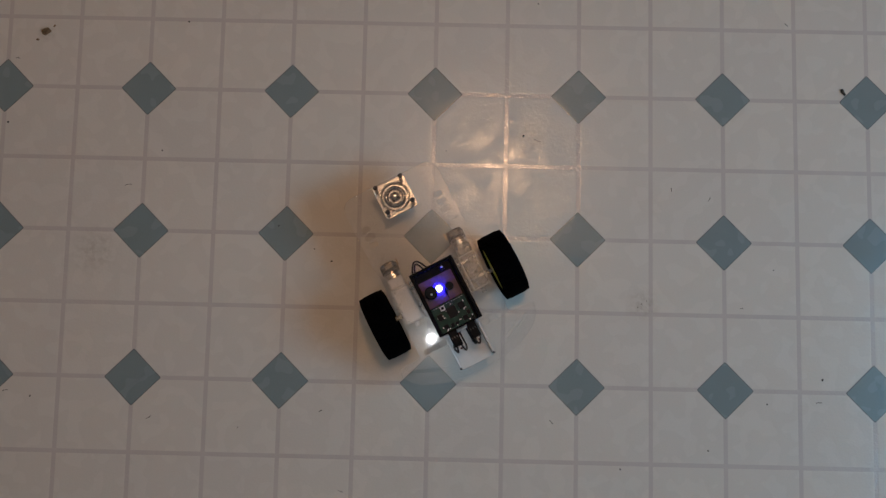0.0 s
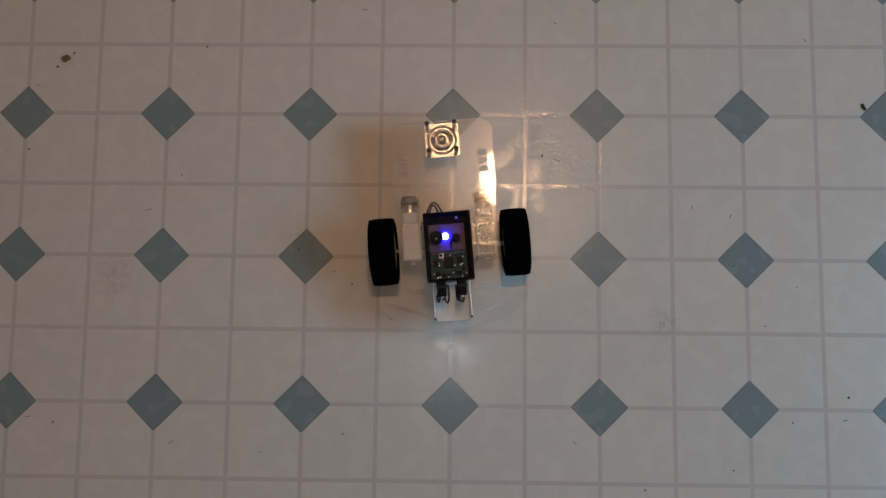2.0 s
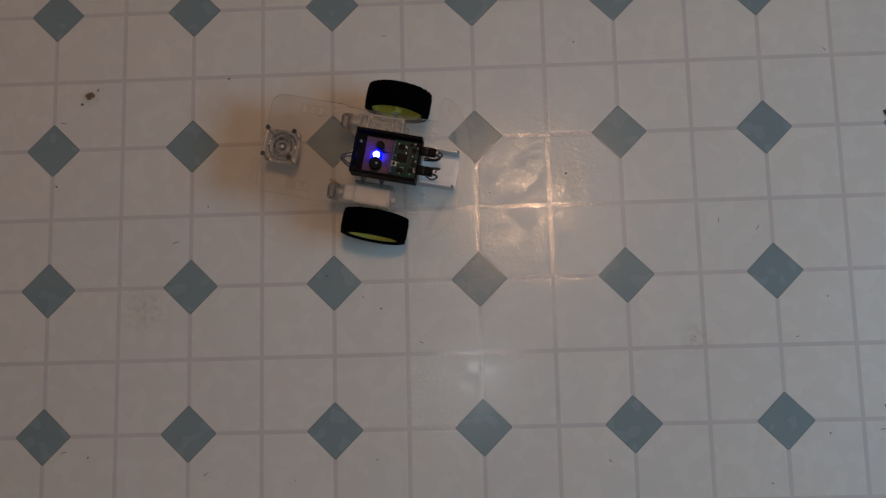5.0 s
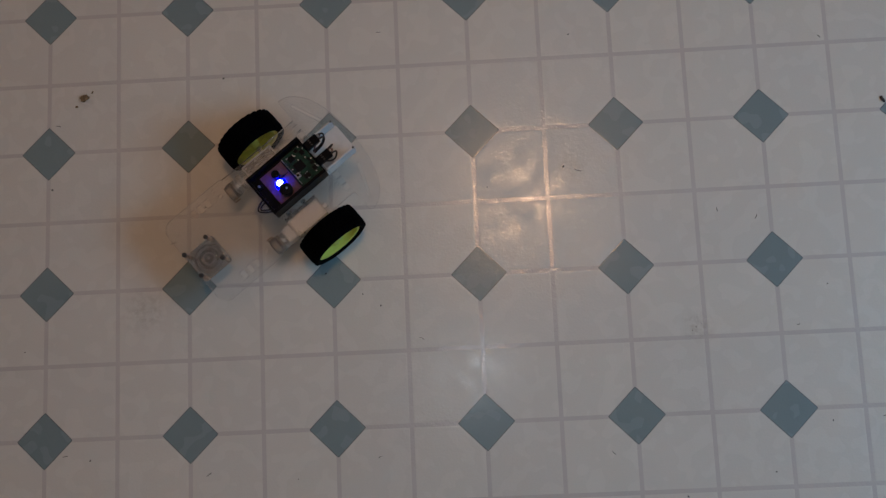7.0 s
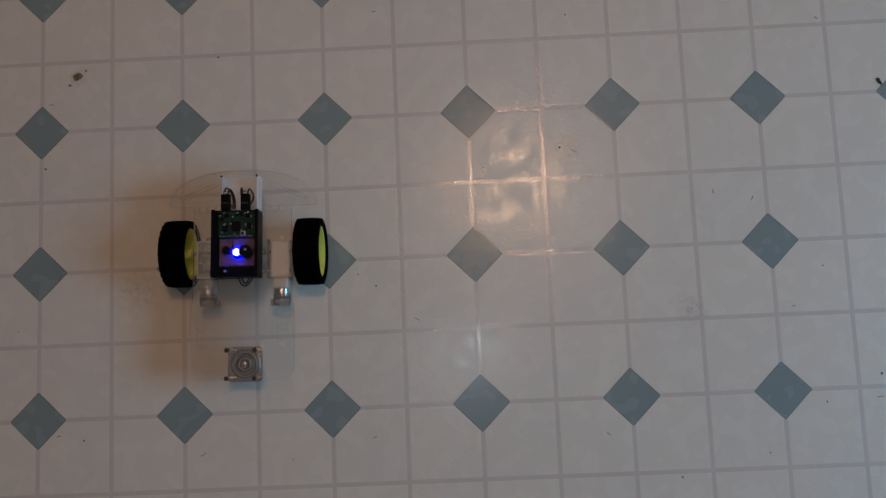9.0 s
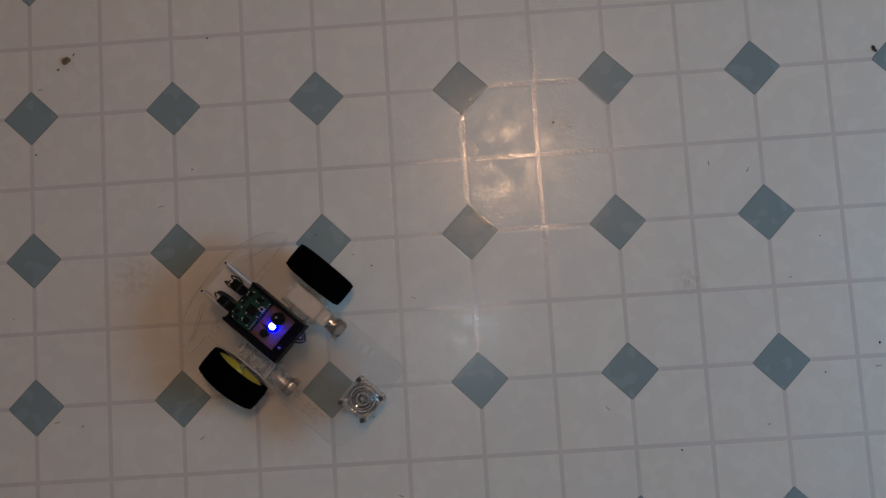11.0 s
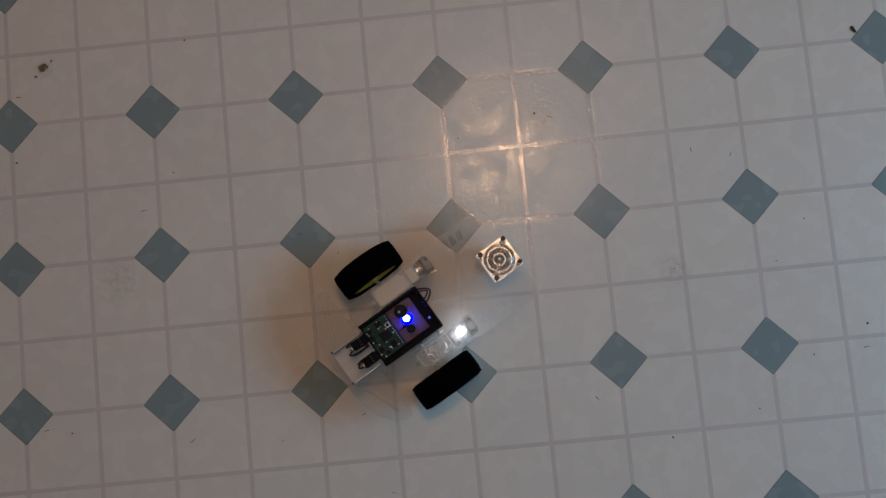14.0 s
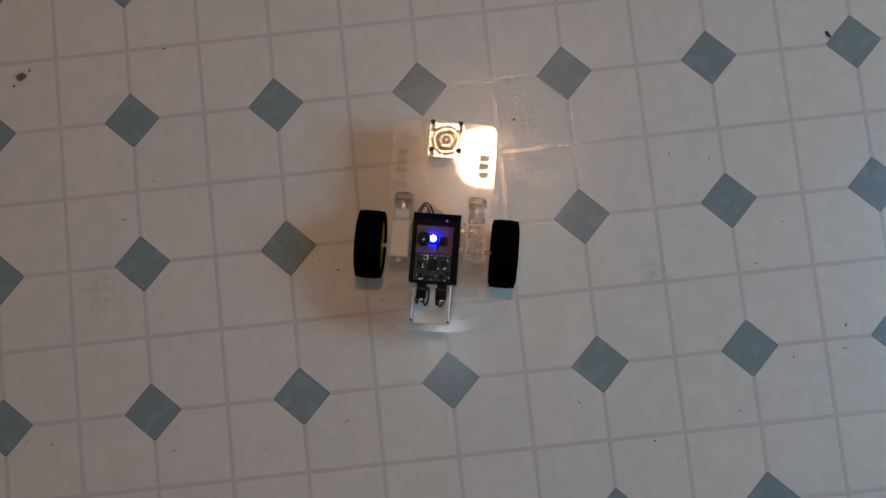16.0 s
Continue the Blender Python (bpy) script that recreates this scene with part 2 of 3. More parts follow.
def lathe(bm, profile, steps=32, axis="Z", centre=(0, 0, 0), mat=0, closed=False):
    """Turns a profile of (radius, along) about an axis."""
    rings = []
    for r, h in profile:
        ring = []
        for k in range(steps):
            a = 2 * math.pi * k / steps
            c, s = r * math.cos(a), r * math.sin(a)
            p = {"Z": (c, s, h), "X": (h, c, s), "Y": (s, h, c)}[axis]
            ring.append(bm.verts.new(Vector(p) + Vector(centre)))
        rings.append(ring)
    pairs = list(zip(rings, rings[1:])) + ([(rings[-1], rings[0])] if closed else [])
    for a, b in pairs:
        for k in range(steps):
            f = bm.faces.new((a[k], a[(k + 1) % steps], b[(k + 1) % steps], b[k]))
            f.material_index = mat
    if not closed:
        for ring, flip in ((rings[0], True), (rings[-1], False)):
            f = bm.faces.new(ring[::-1] if flip else ring)
            f.material_index = mat
    return bm


def tube(bm, points, radius, steps=8, mat=0):
    """A round cord along points."""
    pts = [Vector(p) for p in points]
    rings = []
    for i, p in enumerate(pts):
        d = (pts[min(i + 1, len(pts) - 1)] - pts[max(i - 1, 0)]).normalized()
        u = d.orthogonal().normalized() if i == 0 else (u - d * u.dot(d)).normalized()
        w = d.cross(u)
        rings.append([bm.verts.new(p + radius * (math.cos(2 * math.pi * k / steps) * u + math.sin(2 * math.pi * k / steps) * w)) for k in range(steps)])
    for a, b in zip(rings, rings[1:]):
        for k in range(steps):
            bm.faces.new((a[k], a[(k + 1) % steps], b[(k + 1) % steps], b[k])).material_index = mat
    bm.faces.new(rings[0][::-1])
    bm.faces.new(rings[-1])
    return bm


def fix(bm):
    bmesh.ops.recalc_face_normals(bm, faces=bm.faces[:])
    return bm


def arc_points(p0, p1, p2, n):
    """A bend from p0 past p1 to p2."""
    a, b, c = Vector(p0), Vector(p1), Vector(p2)
    return [a.lerp(b, k / n).lerp(b.lerp(c, k / n), k / n) for k in range(n + 1)]


# ---- the room ----
def slab(name, x0, x1, y0, y1, z0, z1, mat):
    return tagged(part(name, box(bmesh.new(), x0, x1, y0, y1, z0, z1), mat), kind="structure")


W = 0.12
tagged(slab("wall_north", WEST - W, EAST + W, NORTH, NORTH + W, -0.02, CEILING, M_WALL), "warm tan painted plaster wall")
tagged(slab("wall_south", WEST - W, EAST + W, SOUTH - W, SOUTH, -0.02, CEILING, M_WALL), "warm tan painted plaster wall")
tagged(slab("wall_west", WEST - W, WEST, SOUTH, NORTH, -0.02, CEILING, M_WALL), "warm tan painted plaster wall")
bm = bmesh.new()
box(bm, EAST, EAST + W, SOUTH, WIN_Y0, -0.02, CEILING)
box(bm, EAST, EAST + W, WIN_Y1, NORTH, -0.02, CEILING)
box(bm, EAST, EAST + W, WIN_Y0, WIN_Y1, -0.02, WIN_Z0)
box(bm, EAST, EAST + W, WIN_Y0, WIN_Y1, WIN_Z1, CEILING)
tagged(part("wall_east", bm, M_WALL), "warm tan painted wall with a window opening", kind="structure")
tagged(slab("ceiling", WEST - W, EAST + W, SOUTH - W, NORTH + W, CEILING, CEILING + 0.1, M_CEIL), "plain white painted ceiling")

window = tagged(new("window_1"), "white framed window that lets in cool daylight", kind="structure")
window.location = (EAST + 0.06, (WIN_Y0 + WIN_Y1) / 2, WIN_Z0)
hw, hh = (WIN_Y1 - WIN_Y0) / 2, WIN_Z1 - WIN_Z0
bm = bmesh.new()
box(bm, -0.03, 0.03, -hw, -hw + 0.05, 0, hh, 0.004)
box(bm, -0.03, 0.03, hw - 0.05, hw, 0, hh, 0.004)
box(bm, -0.03, 0.03, -hw + 0.05, hw - 0.05, 0, 0.05, 0.004)
box(bm, -0.03, 0.03, -hw + 0.05, hw - 0.05, hh - 0.05, hh, 0.004)
box(bm, -0.025, 0.025, -0.02, 0.02, 0.05, hh - 0.05, 0.003)
part("window_frame", bm, M_TRIM, window)
for s in (-1, 1):
    y0, y1 = sorted((s * 0.02, s * (hw - 0.05)))
    p = part("pane", box(bmesh.new(), -0.002, 0.002, y0, y1, 0.05, hh - 0.05), M_PANE, window)
    p.visible_shadow = False

# ceiling lamp
lamp = tagged(new("ceiling_light"), "round warm white glass ceiling light, switched on", "ceiling light")
lamp.location = (*LAMP, CEILING)
part("base", lathe(bmesh.new(), [(0.09, -0.03), (0.125, -0.03), (0.13, -0.02), (0.13, -0.001), (0.09, -0.001)], 40), M_LAMPBASE, lamp, smooth=False)
part("diffuser", fix(lathe(bmesh.new(), [(0.111, -0.032), (0.112, -0.05), (0.104, -0.075), (0.081, -0.095), (0.043, -0.106), (0.008, -0.109)], 40)), M_LAMP, lamp, "glowing warm glass shade", smooth=True)


# ---- the robot car: x to its right, y ahead, z up from the floor under the axle ----
TRACK, TYRE_R, TYRE_W, PLATE_Z = 0.0662, 0.0338, 0.0262, 0.0470

car = tagged(new("robot_car"), "two-wheeled robot car on a clear acrylic chassis, on vinyl floor", "robot car")


def half_plate():
    """Right half of the chassis outline, from the front to the rear."""
    out = [(0.0, 0.127), (0.040, 0.127)]
    for k in range(1, 7):
        a = radians(90 - 15 * k)
        out.append((0.0395 + 0.012 * math.cos(a), 0.115 + 0.012 * math.sin(a)))
    out += [(0.0515, 0.052), (0.0495, 0.049), (0.0490, -0.0435), (0.0505, -0.0455), (0.0715, -0.0455)]
    for k in range(0, 13):
        a = radians(k * 7.2)
        out.append((0.0745 * math.cos(a) ** 0.85 if k < 12 else 0.006, -0.0475 - 0.0345 * math.sin(a)))
    return out


def plate_mesh():
    right = half_plate()
    loop = right + [(-x, y) for x, y in right[::-1] if x > 0.0001]
    holes = []

    def round_hole(x, y, r):
        holes.append([(x + r * math.cos(k * math.pi / 5), y + r * math.sin(k * math.pi / 5)) for k in range(10)])

    def slot(x, y, sx, sy, turn=0.0):
        c, s = math.cos(turn), math.sin(turn)
        holes.append([(x + c * u - s * v, y + s * u + c * v) for u, v in ((-sx, -sy), (sx, -sy), (sx, sy), (-sx, sy))])

    for sd in (-1, 1):
        for y in (0.0922, 0.0837, 0.0752):
            slot(sd * 0.0402, y, 0.0045, 0.0028)
        for x in (0.0235, 0.0318, 0.0402):
            slot(sd * x, -0.0428, 0.0035, 0.0027)
        slot(sd * 0.0455, -0.0608, 0.0185, 0.0016, sd * 0.38)
        for x, y, r in ((0.0385, -0.0300, 0.0016), (0.0465, 0.0630, 0.0016), (0.0372, 0.0606, 0.0022), (0.0470, 0.1152, 0.0015), (0.0350, 0.1190, 0.0013), (0.0300, 0.1080, 0.0013)):
            round_hole(sd * x, y, r)
    for y in (0.060, 0.072, 0.084):
        round_hole(0.0, y, 0.0016)
    bm = bmesh.new()
    edges = []
    for pts in [loop] + holes:
        vs = [bm.verts.new((x, y, 0)) for x, y in pts]
        edges += [bm.edges.new((vs[i], vs[(i + 1) % len(vs)])) for i in range(len(vs))]
    bmesh.ops.triangle_fill(bm, use_beauty=True, use_dissolve=False, edges=edges)
    top = bm.faces[:]
    ext = bmesh.ops.extrude_face_region(bm, geom=top)
    for v in [g for g in ext["geom"] if isinstance(g, bmesh.types.BMVert)]:
        v.co.z += 0.0028
    fix(bm)
    for f in bm.faces:
        f.material_index = 0 if abs(f.normal.z) > 0.5 else 1
    return bm


plate = part("chassis_plate", plate_mesh(), [M_ACRYLIC, M_EDGE], car, "clear acrylic plate with slots and holes")
plate.location = (0, 0, PLATE_Z - 0.0028)


def wheel_mesh():
    """Tyre along x: a rounded carcass with rows of small tread blocks."""
    bm = bmesh.new()
    w, r = TYRE_W / 2, TYRE_R - 0.0011
    lathe(bm, [(0.0260, -w + 0.002), (0.0275, -w + 0.0004), (0.0300, -w), (r - 0.0017, -w + 0.0007), (r - 0.0003, -w + 0.0026), (r, -w * 0.5), (r, w * 0.5),
               (r - 0.0003, w - 0.0026), (r - 0.0017, w - 0.0007), (0.0300, w), (0.0275, w - 0.0004), (0.0260, w - 0.002)], 64, "X", closed=True)
    rows, count = 6, 52
    for i in range(rows):
        x = -w + 0.0028 + (2 * w - 0.0056) * i / (rows - 1)
        outer = i in (0, rows - 1)
        drop = 0.0006 if outer else 0.0
        for k in range(count // 2 if outer else count):
            a = 2 * math.pi * (k + 0.5 * (i % 2)) / (count // 2 if outer else count)
            m = Matrix.Rotation(a, 4, "X") @ Matrix.Translation((x, 0, TYRE_R - 0.0010 - drop))
            vs = [bm.verts.new(m @ Vector((sx * 0.0019, sy * (0.0013 if sz > 0 else 0.0016) * (1.5 if outer else 1.0), sz * 0.0010))) for sz in (-1, 1) for sx, sy in ((-1, -1), (1, -1), (1, 1), (-1, 1))]
            for q in ((4, 5, 6, 7), (0, 1, 5, 4), (1, 2, 6, 5), (2, 3, 7, 6), (3, 0, 4, 7)):
                bm.faces.new([vs[j] for j in q])
    return fix(bm)


def rim_mesh():
    bm = bmesh.new()
    w = TYRE_W / 2
    lathe(bm, [(0.0225, -w + 0.003), (0.0262, -w + 0.0025), (0.0266, -w + 0.004), (0.0266, w - 0.004), (0.0262, w - 0.0025), (0.0238, w - 0.003), (0.0238, w - 0.009), (0.0225, w - 0.010)], 48, "X", closed=True)
    for k in range(6):
        a = 2 * math.pi * k / 6
        n0 = len(bm.verts)
        box(bm, 0.001, 0.0055, -0.0021, 0.0021, 0.005, 0.0236)
        bm.verts.ensure_lookup_table()
        bmesh.ops.rotate(bm, cent=(0, 0, 0), matrix=Matrix.Rotation(a, 3, "X"), verts=bm.verts[n0:])
    lathe(bm, [(0.0225, 0.0008), (0.0230, 0.0020), (0.0160, 0.0026), (0.0160, 0.0008)], 36, "X", closed=True)
    return fix(bm)


def hub_mesh():
    return fix(lathe(bmesh.new(), [(0.0042, -0.0115), (0.0046, -0.0105), (0.0062, 0.006), (0.0058, 0.0075), (0.0022, 0.0078), (0.0020, 0.0045)], 20, "X"))


wheels = []
tyre_data = rim_data = hub_data = None
for sd in (-1, 1):
    if tyre_data is None:
        wh = part("wheel", wheel_mesh(), M_RUBBER, car, "black ribbed rubber tyre on a yellow-green rim")
        rim = part("rim", rim_mesh(), M_YELLOW, wh, "yellow-green plastic rim with spokes")
        hub = part("hub", hub_mesh(), M_YELLOW, wh)
        tyre_data, rim_data, hub_data = wh.data, rim.data, hub.data
    else:
        wh, rim, hub = new("wheel", tyre_data), new("rim", rim_data), new("hub", hub_data)
        tagged(wh, "black ribbed rubber tyre on a yellow-green rim")
        tagged(rim, "yellow-green plastic rim with spokes")
        wh.parent, rim.parent, hub.parent = car, wh, wh
    for o in (rim, hub):
        if sd < 0:
            o.rotation_euler = (0, 0, math.pi)
    wh.location = (sd * TRACK, 0, TYRE_R)
    wheels.append((sd, wh))

# gear motors under the plate
for sd in (-1, 1):
    x = sd * 0.0372
    bm = bmesh.new()
    box(bm, x - 0.0094, x + 0.0094, -0.0113, 0.0262, 0.0228, 0.0436, 0.0016)
    box(bm, x - 0.0082, x + 0.0082, 0.0262, 0.0375, 0.0240, 0.0428, 0.0022)
    box(bm, x - 0.0025, x + 0.0025, -0.0162, -0.0113, 0.0306, 0.0360, 0.0008)
    milky = sd < 0
    motor = part("gear_motor", bm, M_NYLON if milky else M_GEAR, car, "milky white plastic gearbox motor" if milky else "scuffed clear plastic gearbox motor")
    bm = bmesh.new()
    for x0, x1, y0, y1 in ((-0.0094, -0.0078, -0.0113, 0.0262), (0.0078, 0.0094, -0.0113, 0.0262), (-0.0078, 0.0078, -0.0113, -0.0097), (-0.0078, 0.0078, 0.0246, 0.0262)):
        box(bm, x + x0, x + x1, y0, y1, 0.0434, 0.0441, 0.0002)
    part("rim", bm, M_FROST, motor)
    if not milky:
        part("seam", box(bmesh.new(), x - 0.0006, x + 0.0006, -0.0095, 0.0245, 0.0434, 0.0439, 0.0001), M_GEAR, motor)
    for y in (-0.0085, 0.0105, 0.0230):
        part("screw", fix(lathe(bmesh.new(), [(0.0011, 0.0434), (0.0011, 0.0443), (0.0005, 0.0444)], 10, "Z", (x + sd * 0.0060, y, 0))), M_TIN, motor)
    for y, r, w in ((0.0, 0.0088, 0.0032), (0.0120, 0.0066, 0.0050), (0.0215, 0.0046, 0.0060)):
        bm = bmesh.new()
        for k in range(3):
            lathe(bm, [(r * (1 - 0.25 * k), -w + k * w * 0.7), (r * (1 - 0.25 * k), -w + (k + 1) * w * 0.66)], 22, "X", (x, y, 0.0332))
        part("gear", fix(bm), M_FROST, motor, "white nylon gear inside the gearbox")
    part("gear_shaft", fix(lathe(bmesh.new(), [(0.0010, -0.0090), (0.0010, 0.0090)], 10, "X", (x, 0.0120, 0.0332))), M_STEEL, motor)
    part("motor_can", fix(lathe(bmesh.new(), [(0.0060, 0.0330), (0.0084, 0.0336), (0.0084, 0.0368), (0.0080, 0.0370), (0.0080, 0.0378), (0.0084, 0.0380), (0.0084, 0.0430), (0.0078, 0.0434), (0.0078, 0.0446), (0.0072, 0.0452), (0.0035, 0.0456), (0.0033, 0.0485)], 24, "Y", (x, 0, 0.0332))), M_CAN, motor, "bare silver metal motor can", smooth=False)
    part("brush_end", fix(lathe(bmesh.new(), [(0.0070, 0.0450), (0.0079, 0.0453), (0.0079, 0.0474), (0.0066, 0.0478)], 24, "Y", (x, 0, 0.0332))), M_DARKSTEEL, motor, "dark plastic brush end")
    part("end_cap", fix(lathe(bmesh.new(), [(0.0086, 0.0420), (0.0090, 0.0424), (0.0090, 0.0510), (0.0076, 0.0540), (0.0030, 0.0548)], 12, "Y", (x, 0, 0.0332))), M_CAP, motor, "smoky clear plastic end cap")
    bm = bmesh.new()
    for dz in (-0.004, 0.004):
        box(bm, x - sd * 0.0100 - 0.0005, x - sd * 0.0100 + 0.0005, 0.0475, 0.0545, 0.0332 + dz - 0.0012, 0.0332 + dz + 0.0012)
    part("terminal", bm, M_BRASS, motor, "dull brass solder tabs")
    part("axle", fix(lathe(bmesh.new(), [(0.0024, min(sd * 0.046, sd * 0.062)), (0.0024, max(sd * 0.046, sd * 0.062))], 14, "X", (0, 0, TYRE_R))), M_GEAR, motor)
    # clear motor brackets and their screws
    bx = sd * 0.0252
    br = part("motor_bracket", box(bmesh.new(), bx - 0.0014, bx + 0.0014, -0.012, 0.027, 0.0225, 0.0440, 0.0005), M_EDGE, car, "clear acrylic bracket")
    for y in (0.0005, 0.0195):
        bm = bmesh.new()
        lathe(bm, [(0.0014, min(bx - sd * 0.0040, bx + sd * 0.022)), (0.0014, max(bx - sd * 0.0040, bx + sd * 0.022))], 10, "X", (0, y, 0.0415))
        lathe(bm, [(0.0028, min(bx - sd * 0.0055, bx - sd * 0.0030)), (0.0028, max(bx - sd * 0.0055, bx - sd * 0.0030))], 12, "X", (0, y, 0.0415))
        part("screw", fix(bm), M_STEEL, br)

# ball caster on four standoffs
CX, CY, CZ = 0.0008, 0.1116, 0.0270
bm = bmesh.new()
n = 6
out = []
for cx, cy, a0 in ((1, 1, 0), (-1, 1, 90), (-1, -1, 180), (1, -1, 270)):
    for k in range(n + 1):
        a = radians(a0 + 90 * k / n)
        out.append((CX + cx * 0.0140 + 0.0035 * math.cos(a), CY + cy * 0.0140 + 0.0035 * math.sin(a)))
f = bm.faces.new([bm.verts.new((px, py, CZ)) for px, py in out])
ext = bmesh.ops.extrude_face_region(bm, geom=[f])
for v in [g for g in ext["geom"] if isinstance(g, bmesh.types.BMVert)]:
    v.co.z += 0.0014
caster = part("ball_caster", fix(bm), M_STEEL, car, "bright stamped steel ball caster with a square flange")
bm = lathe(bmesh.new(), [(0.0156, CZ + 0.0012), (0.0153, CZ + 0.0028), (0.0145, CZ + 0.0036), (0.0136, CZ + 0.0030), (0.0129, CZ + 0.0012), (0.0120, CZ + 0.0006), (0.0112, CZ + 0.0018), (0.0106, CZ + 0.0046),
                         (0.0096, CZ + 0.0060), (0.0086, CZ + 0.0058), (0.0076, CZ + 0.0040), (0.0066, CZ + 0.0014), (0.0056, CZ + 0.0010), (0.0048, CZ + 0.0026), (0.0042, CZ + 0.0052), (0.0030, CZ + 0.0064), (0.0014, CZ + 0.0068), (0.0002, CZ + 0.0069)], 48, "Z", (CX, CY, 0))
part("cup", fix(bm), M_CUP, caster, "ringed steel cup", smooth=True)
part("housing", fix(lathe(bmesh.new(), [(0.0100, 0.0075), (0.0122, 0.0105), (0.0130, 0.0160), (0.0130, CZ)], 32, "Z", (CX, CY, 0))), M_STEEL, caster, smooth=False)
bm = bmesh.new()
bmesh.ops.create_uvsphere(bm, u_segments=24, v_segments=14, radius=0.0090, matrix=Matrix.Translation((CX, CY, 0.0090)))
part("ball", bm, M_STEEL, caster, smooth=True)
for sx in (-1, 1):
    for sy in (-1, 1):
        px, py = CX + sx * 0.0138, CY + sy * 0.0138
        so = part("standoff", fix(lathe(bmesh.new(), [(0.0021, CZ + 0.0014), (0.0021, PLATE_Z - 0.0029)], 6, "Z", (px, py, 0))), M_BRASS, car, "dull brass hexagonal standoff")
        part("screw", fix(lathe(bmesh.new(), [(0.0024, PLATE_Z + 0.0001), (0.0024, PLATE_Z + 0.0010), (0.0018, PLATE_Z + 0.0016), (0.0010, PLATE_Z + 0.0017), (0.0009, PLATE_Z + 0.0010)], 14, "Z", (px, py, 0))), M_DARKSTEEL, so, "dark round-headed screw")

# frosted battery cradle under the case and behind it
cradle = part("battery_cradle", box(bmesh.new(), -0.0176, 0.0156, -0.0750, 0.0240, 0.0473, 0.0488, 0.0004), M_MILK, car, "milky clear open battery cradle under the case")
for x in (-0.0186, 0.0166):
    part("side_wall", box(bmesh.new(), x - 0.0010, x + 0.0010, -0.0735, -0.0392, 0.0474, 0.0655, 0.0006), M_FROST, cradle, "frosted white side wall")
    part("side_wall", box(bmesh.new(), x - 0.0010, x + 0.0010, -0.0392, 0.0240, 0.0474, 0.0596, 0.0004), M_FROST, cradle, "frosted white side wall")
for y in (-0.0390, 0.0232):
    part("end_wall", box(bmesh.new(), -0.0176, 0.0156, y - 0.0008, y + 0.0008, 0.0489, 0.0594, 0.0003), M_FROST, cradle, "frosted white end wall")
for sx in (-1, 1):
    part("bolt", fix(lathe(bmesh.new(), [(0.0010, 0.0640), (0.0012, 0.0660), (0.0007, 0.0664)], 10, "Z", (sx * 0.0176 - 0.0010, -0.0724, 0.0))), M_DARKSTEEL, cradle)
part("wall_edge", box(bmesh.new(), 0.0160, 0.0172, -0.0700, -0.0400, 0.0655, 0.0660, 0.0002), M_TIN, cradle, "dull metal edge strip")

# black open case with its boards
CZ0, CZ1 = 0.0600, 0.0810
bm = bmesh.new()
box(bm, -0.0232, 0.0222, -0.0368, 0.0288, CZ0, CZ0 + 0.0018, 0.0004)
box(bm, -0.0232, -0.0200, -0.0368, 0.0288, CZ0 + 0.0010, CZ1, 0.0006)
box(bm, 0.0190, 0.0222, -0.0368, 0.0288, CZ0 + 0.0010, CZ1, 0.0006)
box(bm, -0.0206, 0.0196, -0.0360, 0.0276, 0.0690, 0.0718)
box(bm, -0.0212, 0.0202, 0.0266, 0.0288, CZ0 + 0.0010, CZ1, 0.0005)
box(bm, -0.0212, 0.0202, -0.0368, -0.0352, CZ0 + 0.0010, CZ1 - 0.0060, 0.0005)
case = part("electronics_case", bm, M_BLACK, car, "open black plastic box")
toggle = part("toggle", box(bmesh.new(), 0.0064, 0.0110, 0.0200, 0.0252, 0.0718, 0.0745, 0.0006), M_BLACKGLOSS, case, "small toggle switch")
part("lever", fix(lathe(bmesh.new(), [(0.0009, 0.0745), (0.0013, 0.0785), (0.0006, 0.0792)], 10, "Z", (0.0088, 0.0228, 0))), M_TIN, toggle, "silver switch lever")

ZB = 0.0735
perf = part("prototype_board", box(bmesh.new(), -0.0192, 0.0156, -0.0088, 0.0178, ZB - 0.0014, ZB, 0.0002), M_COPPER, car, "copper coloured prototype board")
part("capacitor", fix(lathe(bmesh.new(), [(0.0060, ZB), (0.0062, ZB + 0.0008), (0.0062, ZB + 0.0090), (0.0055, ZB + 0.0098), (0.0050, ZB + 0.0094)], 24, "Z", (-0.0115, 0.0045, 0))), M_BLACKGLOSS, perf, "black round capacitor")
part("capacitor", fix(lathe(bmesh.new(), [(0.0038, ZB), (0.0040, ZB + 0.0006), (0.0040, ZB + 0.0075), (0.0034, ZB + 0.0081), (0.0030, ZB + 0.0078)], 20, "Z", (0.0072, 0.0030, 0))), M_BLACKGLOSS, perf, "small black round capacitor")
part("vent_pin", fix(lathe(bmesh.new(), [(0.0009, ZB + 0.0095), (0.0011, ZB + 0.0103), (0.0004, ZB + 0.0107)], 10, "Z", (-0.0118, 0.0030, 0))), M_TIN, perf)
part("resistor", fix(lathe(bmesh.new(), [(0.0004, -0.0075), (0.0004, -0.0035), (0.0010, -0.0032), (0.0010, 0.0032), (0.0004, 0.0035), (0.0004, 0.0075)], 10, "Y", (0.0020, 0.0000, ZB + 0.0016))), M_BLACKGLOSS, perf)

